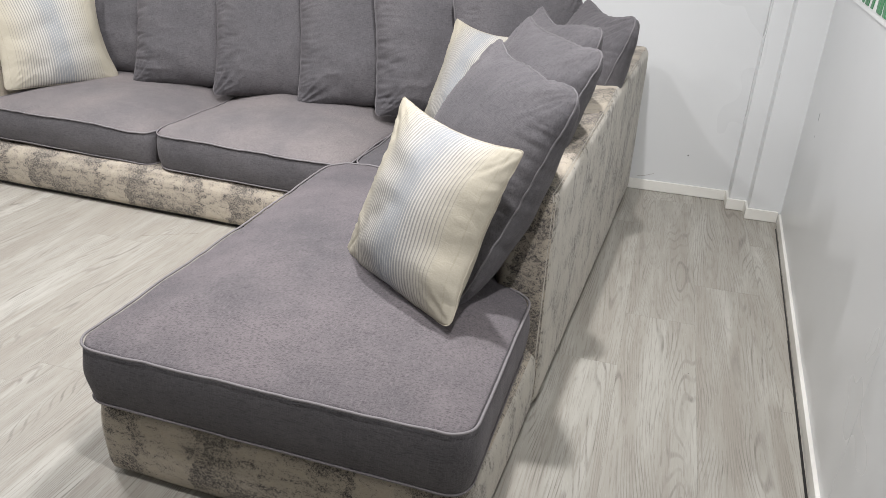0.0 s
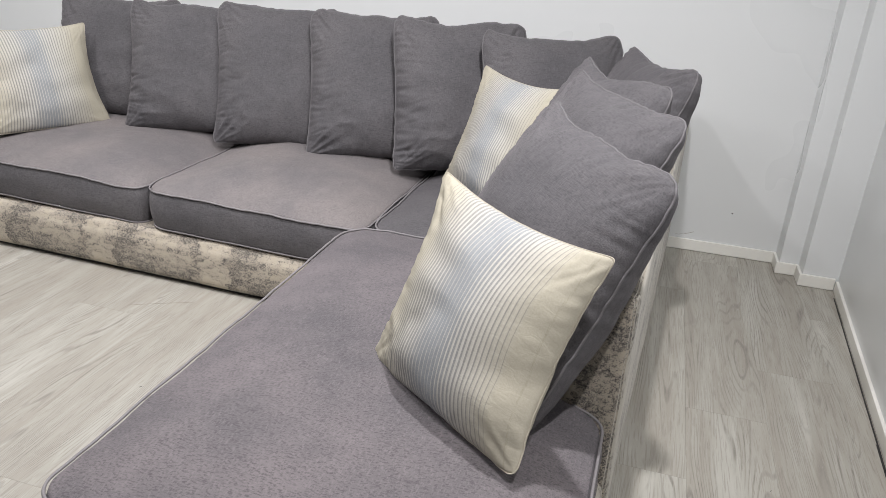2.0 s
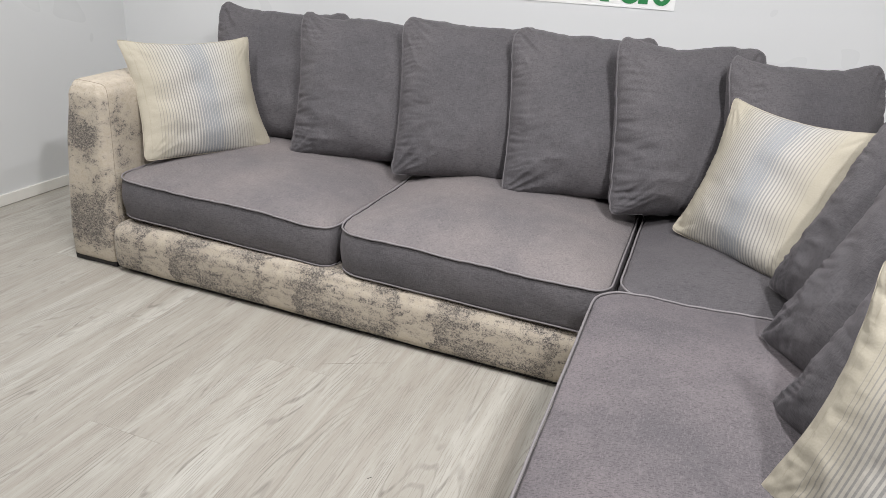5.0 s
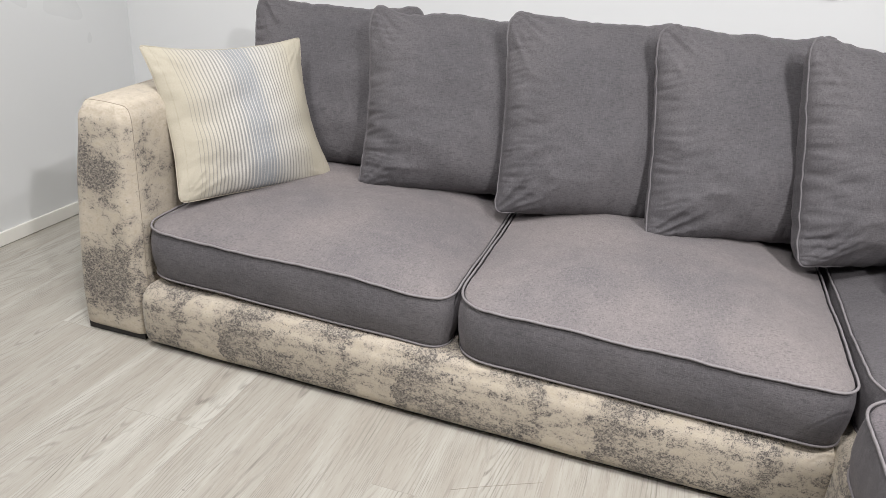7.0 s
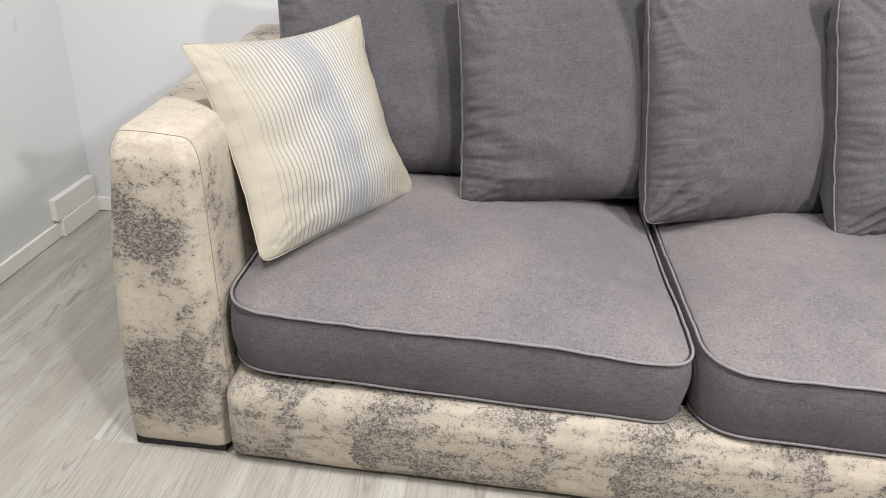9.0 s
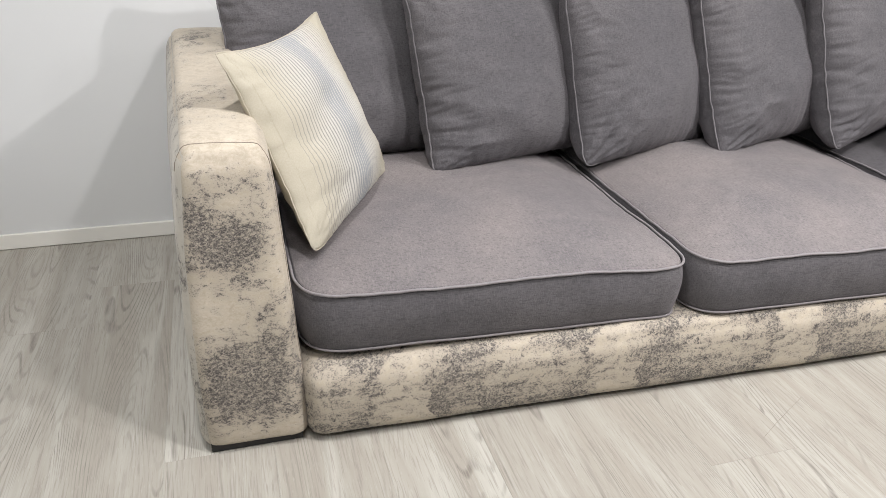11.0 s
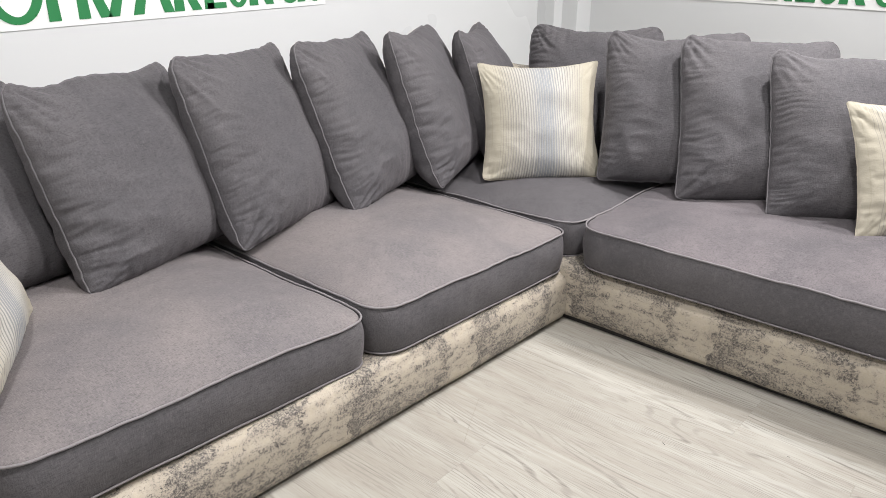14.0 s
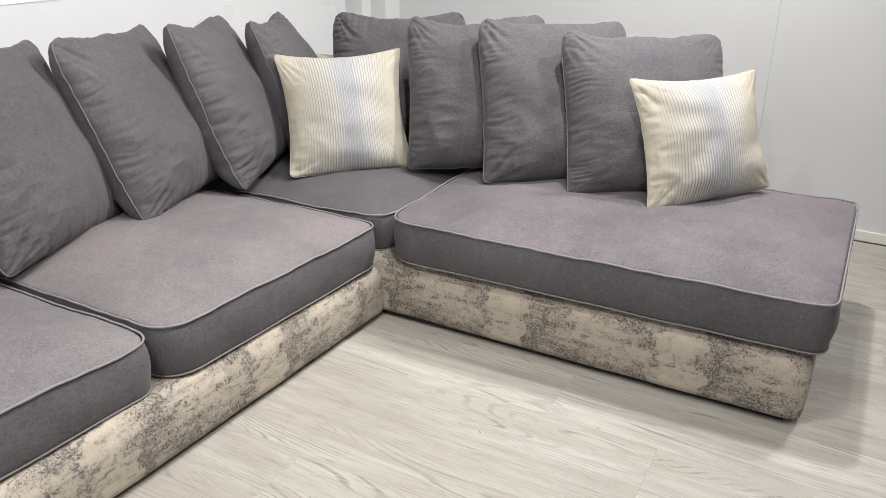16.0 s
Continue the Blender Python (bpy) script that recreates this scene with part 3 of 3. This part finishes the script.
skirting("baseboard_8", (LEFT, BACK - 0.014), (LEFT, 3.46), h=0.064, t=0.026, label="doubled white skirting board at the wall corner")
skirting("baseboard_9", (LEFT, BACK - 0.014), (LEFT, 3.44), z0=0.067, h=0.074, t=0.022, label="upper white board stacked on the skirting")

# black strip laid on the planks for the dark of a few-millimetre wall joint
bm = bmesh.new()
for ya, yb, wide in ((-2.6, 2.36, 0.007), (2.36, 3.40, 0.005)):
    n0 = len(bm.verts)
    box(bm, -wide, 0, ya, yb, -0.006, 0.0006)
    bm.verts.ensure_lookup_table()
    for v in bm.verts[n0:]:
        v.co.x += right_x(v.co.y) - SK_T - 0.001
tagged(part("joint_strip", bm, BLACK), "black strip standing in for the dark joint between planks and skirting board", "floor joint", kind="structure")


def sign(along, start, lean, shapes):
    """A white vinyl banner, hung slightly out of level, with plain green shapes standing in for a shop's name."""
    bm = bmesh.new()
    box(bm, 0, 1.45, -0.002, 0, 1.040, 1.50)
    ob = part("wall_sign", bm, BANNER)
    tagged(ob, "white vinyl wall banner with a row of large green marks", "sign")
    base, y0, y1 = 1.058, -0.0045, -0.0022

    def bar(pts):
        """One flat stroke: its four corners in the plane of the wall."""
        bm = bmesh.new()
        front = [bm.verts.new((px, y0, pz)) for px, pz in pts]
        rear = [bm.verts.new((px, y1, pz)) for px, pz in pts]
        bm.faces.new(front)
        bm.faces.new(rear[::-1])
        for n in range(4):
            bm.faces.new((front[n], rear[n], rear[(n + 1) % 4], front[(n + 1) % 4]))
        part("mark", bm, GREEN, ob, "straight flat green vinyl mark")

    def stem(x, slant, thick=0.026, tall=0.21):
        flare = 0.006
        bar([(x - thick / 2 - flare, base), (x + thick / 2 + flare, base), (x + thick / 2 + slant * tall, base + tall), (x - thick / 2 + slant * tall, base + tall)])

    def bowl(x, wide, deep, thick):
        bm = bmesh.new()
        rows = []
        for k in range(21):
            a = math.pi * k / 20
            d = Vector((math.sin(a) * wide / 2, -math.cos(a) * deep)).normalized()
            px, pz = x - math.cos(a) * (wide - thick) / 2, base - 0.004 + thick / 2 + deep * (1 - math.sin(a))
            t = thick * (0.42 + 0.16 * abs(math.cos(a)))
            rows.append([bm.verts.new((px - d.y * sg * t, yy, pz + d.x * sg * t)) for yy, sg in ((y0, -1), (y0, 1), (y1, 1), (y1, -1))])
        for ra, rb in zip(rows, rows[1:]):
            for n in range(4):
                bm.faces.new((ra[n], rb[n], rb[(n + 1) % 4], ra[(n + 1) % 4]))
        bm.faces.new(rows[0][::-1])
        bm.faces.new(rows[-1])
        part("mark", bm, GREEN, ob, "curved flat green vinyl mark")

    for kind, x, size in shapes:
        if kind == "bowl":
            bowl(x, size, size * 0.62, 0.026 if size > 0.11 else 0.020)
        elif kind == "foot":
            bar([(x - size / 2, base), (x + size / 2, base), (x + size / 2, base + 0.020), (x - size / 2, base + 0.020)])
        else:
            stem(x, size)
    tilt = Matrix.Translation((0, 0, 1.05)) @ Matrix.Rotation(lean, 4, "Y") @ Matrix.Translation((0, 0, -1.05))
    if along == "x":
        ob.matrix_world = Matrix.Translation((start, BACK - 0.0015, 0)) @ tilt
    else:
        ob.matrix_world = Matrix.Translation((right_x(start) - 0.0015, start, 0)) @ Matrix.Rotation(radians(-90) - math.atan(0.058), 4, "Z") @ tilt
    return ob


SHAPES = [
    ("bowl", 0.115, 0.09), ("bowl", 0.250, 0.17), ("stem", 0.356, 0.0), ("stem", 0.449, 0.0), ("stem", 0.520, -0.36), ("stem", 0.545, 0.36),
    ("stem", 0.632, 0.30), ("stem", 0.745, -0.30), ("stem", 0.785, 0.0), ("stem", 0.855, -0.50), ("stem", 0.905, 0.0), ("foot", 0.935, 0.08),
    ("bowl", 1.030, 0.085), ("stem", 1.097, 0.0), ("stem", 1.172, -0.50), ("bowl", 1.270, 0.105), ("stem", 1.325, 0.0), ("bowl", 1.396, 0.08),
]
sign("x", -1.86, -0.015, SHAPES)
sign("y", 3.24, 0.012, SHAPES)

# ---- the corner sofa ----
sofa = new("corner_sofa")
sofa.location = (-1.0, 3.0, 0)
tagged(sofa, "large corner sofa in cream velvet with a mottled grey print", "sofa")
bpy.context.view_layer.update()


def of_sofa(ob):
    ob.matrix_parent_inverse = sofa.matrix_world.inverted()
    return ob


def side_x(y):
    """Outer face of the chaise and of its backrest."""
    return 0.545 + 0.062 * (y - 1.65)


Z_BASE, Z_TOP = 0.023, 0.196
of_sofa(padded("base", [(-2.240, 2.512), (-0.372, 2.458), (-0.372, 3.50), (-2.240, 3.50)], Z_BASE - 0.028, Z_TOP, 0.045, 0.010, VELVET, sofa, seed=1, cut=Z_BASE))
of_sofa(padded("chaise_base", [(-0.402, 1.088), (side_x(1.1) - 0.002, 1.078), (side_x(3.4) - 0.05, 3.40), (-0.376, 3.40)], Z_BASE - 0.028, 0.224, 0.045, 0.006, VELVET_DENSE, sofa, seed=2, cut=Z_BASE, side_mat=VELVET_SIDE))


def arm_shape(co, f):
    # the front leans back, both sides taper a little, the top climbs towards the back
    z = co.z
    up = max(0.0, z - 0.1) / 0.6
    y = co.y + (0.055 * up * (1 - f[1]))
    x = co.x - 0.040 * up * f[0] + (0.022 + 0.020 * f[1]) * up ** 1.5 * (1 - f[0]) - 0.006 * math.sin(math.pi * min(1, up)) * (1 - f[0])
    z = z + 0.030 * f[1] * up
    return (x, y, z)


arm_rim = []
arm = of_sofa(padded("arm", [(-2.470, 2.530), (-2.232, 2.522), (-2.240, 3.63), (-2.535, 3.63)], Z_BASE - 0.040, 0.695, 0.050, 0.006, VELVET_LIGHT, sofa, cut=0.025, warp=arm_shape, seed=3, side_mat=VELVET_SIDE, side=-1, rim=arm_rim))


def back_shape(co, f):
    return (co.x, co.y + 0.06 * f[2] * (1 - f[1]), co.z)


of_sofa(padded("backrest", [(-2.252, 3.36), (0.50, 3.36), (0.50, 3.60), (-2.252, 3.60)], Z_BASE + 0.004, 0.715, 0.05, 0.006, VELVET, sofa, warp=back_shape, seed=4))


def side_shape(co, f):
    # the side back rises from low at its front end to full height at the corner
    up = max(0.0, co.z - 0.2) / 0.53
    g = min(1.0, f[1] / 0.62)
    drop = 0.058 * (1 - g) ** 1.3
    return (co.x + 0.05 * up * (1 - f[0]), co.y, co.z - drop * up)


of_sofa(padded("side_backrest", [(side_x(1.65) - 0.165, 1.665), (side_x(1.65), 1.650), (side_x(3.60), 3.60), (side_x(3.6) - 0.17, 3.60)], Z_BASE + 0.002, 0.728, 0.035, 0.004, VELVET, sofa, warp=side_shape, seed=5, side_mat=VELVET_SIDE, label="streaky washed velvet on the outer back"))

# sewn seam round the arm front
v, f = tube([p + Vector((0, -0.0003, 0)) for p in arm_rim if p.z > 0.64 or p.x > -2.36], 0.0009, closed=False)
of_sofa(mesh_object("seam", v, f, THREAD, sofa, label="dark stitched seam"))

for fx, fy in ((-2.43, 2.590), (-2.285, 2.61), (-2.42, 3.50), (-0.33, 1.18), (0.45, 1.16), (-0.33, 2.55), (0.56, 3.45), (-1.30, 2.58), (-1.30, 3.45)):
    bm = bmesh.new()
    box(bm, fx - 0.024, fx + 0.024, fy - 0.024, fy + 0.024, 0, 0.026, 0.003)
    of_sofa(part("foot", bm, BLACK, sofa, "small black plastic glide"))
# black blocks stand in for the dark of the gap under the sofa
bm = bmesh.new()
box(bm, -2.19, -0.36, 2.532, 3.52, 0.002, 0.030)
for v in bm.verts:
    if v.co.y < 3 and v.co.x > -1:
        v.co.y = 2.478
of_sofa(part("gap_block", bm, BLACK, sofa, "recessed black block standing in for the dark gap underneath"))
bm = bmesh.new()
box(bm, -2.452, -2.25, 2.536, 3.52, 0.0025, 0.0395)
of_sofa(part("gap_block", bm, BLACK, sofa, "recessed black block standing in for the dark gap underneath"))
bm = bmesh.new()
box(bm, -0.374, 0.440, 1.128, 3.45, 0.003, 0.031)
of_sofa(part("gap_block", bm, BLACK, sofa, "recessed black block standing in for the dark gap underneath"))

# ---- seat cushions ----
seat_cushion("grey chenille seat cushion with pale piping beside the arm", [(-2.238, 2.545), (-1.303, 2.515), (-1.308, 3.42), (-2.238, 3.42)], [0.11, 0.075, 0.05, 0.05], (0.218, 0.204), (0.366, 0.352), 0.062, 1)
seat_cushion("grey chenille seat cushion with pale piping, top lighter than border", [(-1.284, 2.495), (-0.378, 2.466), (-0.378, 3.42), (-1.284, 3.42)], [0.11, 0.085, 0.05, 0.05], (0.208, 0.202), (0.360, 0.348), 0.068, 2)
# the corner cushion takes the darkest tone, as shade for the sofa corner
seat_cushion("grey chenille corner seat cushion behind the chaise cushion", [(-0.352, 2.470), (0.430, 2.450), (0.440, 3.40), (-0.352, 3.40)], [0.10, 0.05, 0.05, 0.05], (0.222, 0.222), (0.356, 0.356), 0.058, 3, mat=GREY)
seat_cushion("long grey chenille chaise cushion with corded seams, dimmed in tone", [(-0.398, 1.060), (0.508, 1.044), (0.512, 1.620), (0.432, 1.655), (0.440, 2.432), (-0.402, 2.428)], [0.065, 0.06, 0.05, 0.03, 0.05, 0.11], (0.232, 0.234), (0.380, 0.388), 0.048, 4, mat=GREY_CHAISE_DIM)

# ---- grey back pillows: upper left corner in plan, turn, lean, width, height ----
BACKS = [
    ("loose grey chenille back pillow beside the sofa arm", -2.355, 3.40, 10, 18, 0.630, 0.570, 0.394),
    ("loose grey chenille back pillow with creased lower corner", -1.858, 3.268, 17, 18, 0.590, 0.580, 0.396),
    ("loose grey chenille back pillow with gathered piped seam", -1.395, 3.253, 18, 17, 0.550, 0.612, 0.392),
    ("slim grey chenille back pillow leaning on its neighbour", -0.950, 3.250, 20, 18.5, 0.565, 0.612, 0.398),
    ("grey chenille back pillow puckered along its seam", -0.556, 3.186, 26, 17, 0.570, 0.608, 0.402),
    ("grey chenille back pillow turned into the sofa corner", -0.182, 3.160, 31, 19, 0.615, 0.590, 0.400),
    ("grey chenille back pillow standing in the sofa corner", 0.385, 3.210, -66, 20, 0.605, 0.590, 0.398),
    ("grey chenille back pillow leaning against the side back", 0.266, 2.752, -59, 23, 0.575, 0.610, 0.402),
    ("grey chenille back pillow with slack creases", 0.276, 2.440, -57, 28, 0.590, 0.625, 0.402),
    ("plump grey chenille back pillow beside the chaise", 0.258, 2.096, -57, 26, 0.610, 0.590, 0.402),
]
for k, (label, tlx, tly, theta, lean, w, h, z) in enumerate(BACKS):
    ob = pillow("back_pillow", w, h, 0.255, 20 + k, GREY, (0.0027, PIPING_PILLOW), crease=0.018 if k > 6 else 0.028, back=0.48 if k > 6 else 0.36)
    stand(ob, tlx, tly, theta, lean, w, h, z)
    tagged(ob, label, "pillow", "grey back pillows")

# ---- striped throw pillows ----
THROWS = [
    ("cream striped throw pillow leaning on the sofa arm", -2.357, 2.762, 60, 23, 0.540, 0.472, 0.400),
    ("cream striped throw pillow standing in the sofa corner", -0.135, 3.103, -42, 20, 0.508, 0.480, 0.398),
    ("cream striped throw pillow resting on the chaise", 0.100, 1.784, -41, 22, 0.520, 0.455, 0.405),
]
for k, (label, tlx, tly, theta, lean, w, h, z) in enumerate(THROWS):
    ob = pillow("throw_pillow", w, h, 0.165, 60 + k, STRIPE, (0.0014, CREAM), nx=184, nz_=56, ears=0.115, square=40.0, sag=0.15, pleats=True, crease=0.012, lens=0.68, curl=0.012, skew=0.034 if k == 2 else 0.0)
    stand(ob, tlx, tly, theta, lean, w, h, z)
    tagged(ob, label, "pillow", "striped throw pillows")

# ---- the floor, plank by plank ----
bm = bmesh.new()
box(bm, LEFT - 0.1, 1.6, FRONT - 0.1, BACK + 0.1, -0.06, -0.008)
floor = tagged(part("floor", bm, SUBFLOOR), "grey-washed oak vinyl plank floor", "floor", kind="structure")
PW, PL = 0.236, 1.22
rng = random.Random(5)
meshes = {}


def plank_mesh(w, l):
    key = (round(w, 3), round(l, 3))
    if key not in meshes:
        b2 = bmesh.new()
        box(b2, 0.0001, w - 0.0001, 0.0001, l - 0.0001, -0.008, 0.0)
        top = [e for e in b2.edges if all(v.co.z > -0.001 for v in e.verts)]
        bmesh.ops.bevel(b2, geom=top, offset=0.0003, segments=1, affect="EDGES")
        me = bpy.data.meshes.new("plank")
        b2.to_mesh(me)
        b2.free()
        me.materials.append(VINYL)
        meshes[key] = me
    return meshes[key]


KNOWN = {0: 2.667, 1: 2.352, 2: 2.005, 7: 1.722, 8: 1.404}
col = -2
while True:
    x1 = 1.222 - PW * col
    x0 = x1 - PW
    if x1 < LEFT:
        break
    y = KNOWN.get(col, 2.667 - 0.41 * col + rng.uniform(-0.15, 0.15))
    while y > FRONT:
        y -= PL
    while y < BACK:
        ob = new("plank", plank_mesh(PW, PL))
        ob.parent = floor
        ob.location = (x0, y, 0.0)
        y += PL
    col += 1

# ---- traces on the floor and walls ----
bm = bmesh.new()
for px, py, a, l in ((-0.830, 1.850, 0.9, 0.012), (-1.756, 2.040, 0.2, 0.006), (0.965, 2.036, 1.2, 0.007), (-0.66, 1.57, 2.0, 0.008)):
    n0 = len(bm.verts)
    box(bm, -l / 2, l / 2, -0.0005, 0.0005, 0.0002, 0.0010)
    bm.verts.ensure_lookup_table()
    for v in bm.verts[n0:]:
        x, y = v.co.x, v.co.y
        v.co.x, v.co.y = px + x * math.cos(a) - y * math.sin(a), py + x * math.sin(a) + y * math.cos(a)
tagged(part("floor_crumbs", bm, BLACK), "few tiny dark crumbs lying on the plank floor", "debris", kind="stuff")
pts = []
for k in range(25):
    t = k / 24
    pts.append((-1.000 - 0.20 * t + 0.022 * math.sin(3.0 * t), 2.372 - 0.115 * t + 0.018 * math.sin(2.6 * t), 0.0008))
v, f = tube(pts, 0.0003, closed=False, sides=5)
tagged(mesh_object("loose_thread", v, f, THREAD), "thin dark loose thread lying on the plank floor", "thread")
bm = bmesh.new()
bmesh.ops.create_uvsphere(bm, u_segments=10, v_segments=6, radius=0.0035)
for v in bm.verts:
    v.co = Vector((0.927 + v.co.x, BACK + v.co.y * 0.4, 0.205 + v.co.z))
tagged(part("wall_nail", bm, BLACK, None, "", True), "small dark nail head in the white wall", "nail")
pts = [(0.700 + 0.080 * k / 10, BACK - 0.0004, 0.068 + 0.023 * (k / 10) ** 1.6) for k in range(11)]
v, f = tube(pts, 0.0008, closed=False, sides=5)
tagged(mesh_object("wall_scuff", v, f, THREAD), "thin grey scuff mark on the white wall above the skirting", "scuff mark")
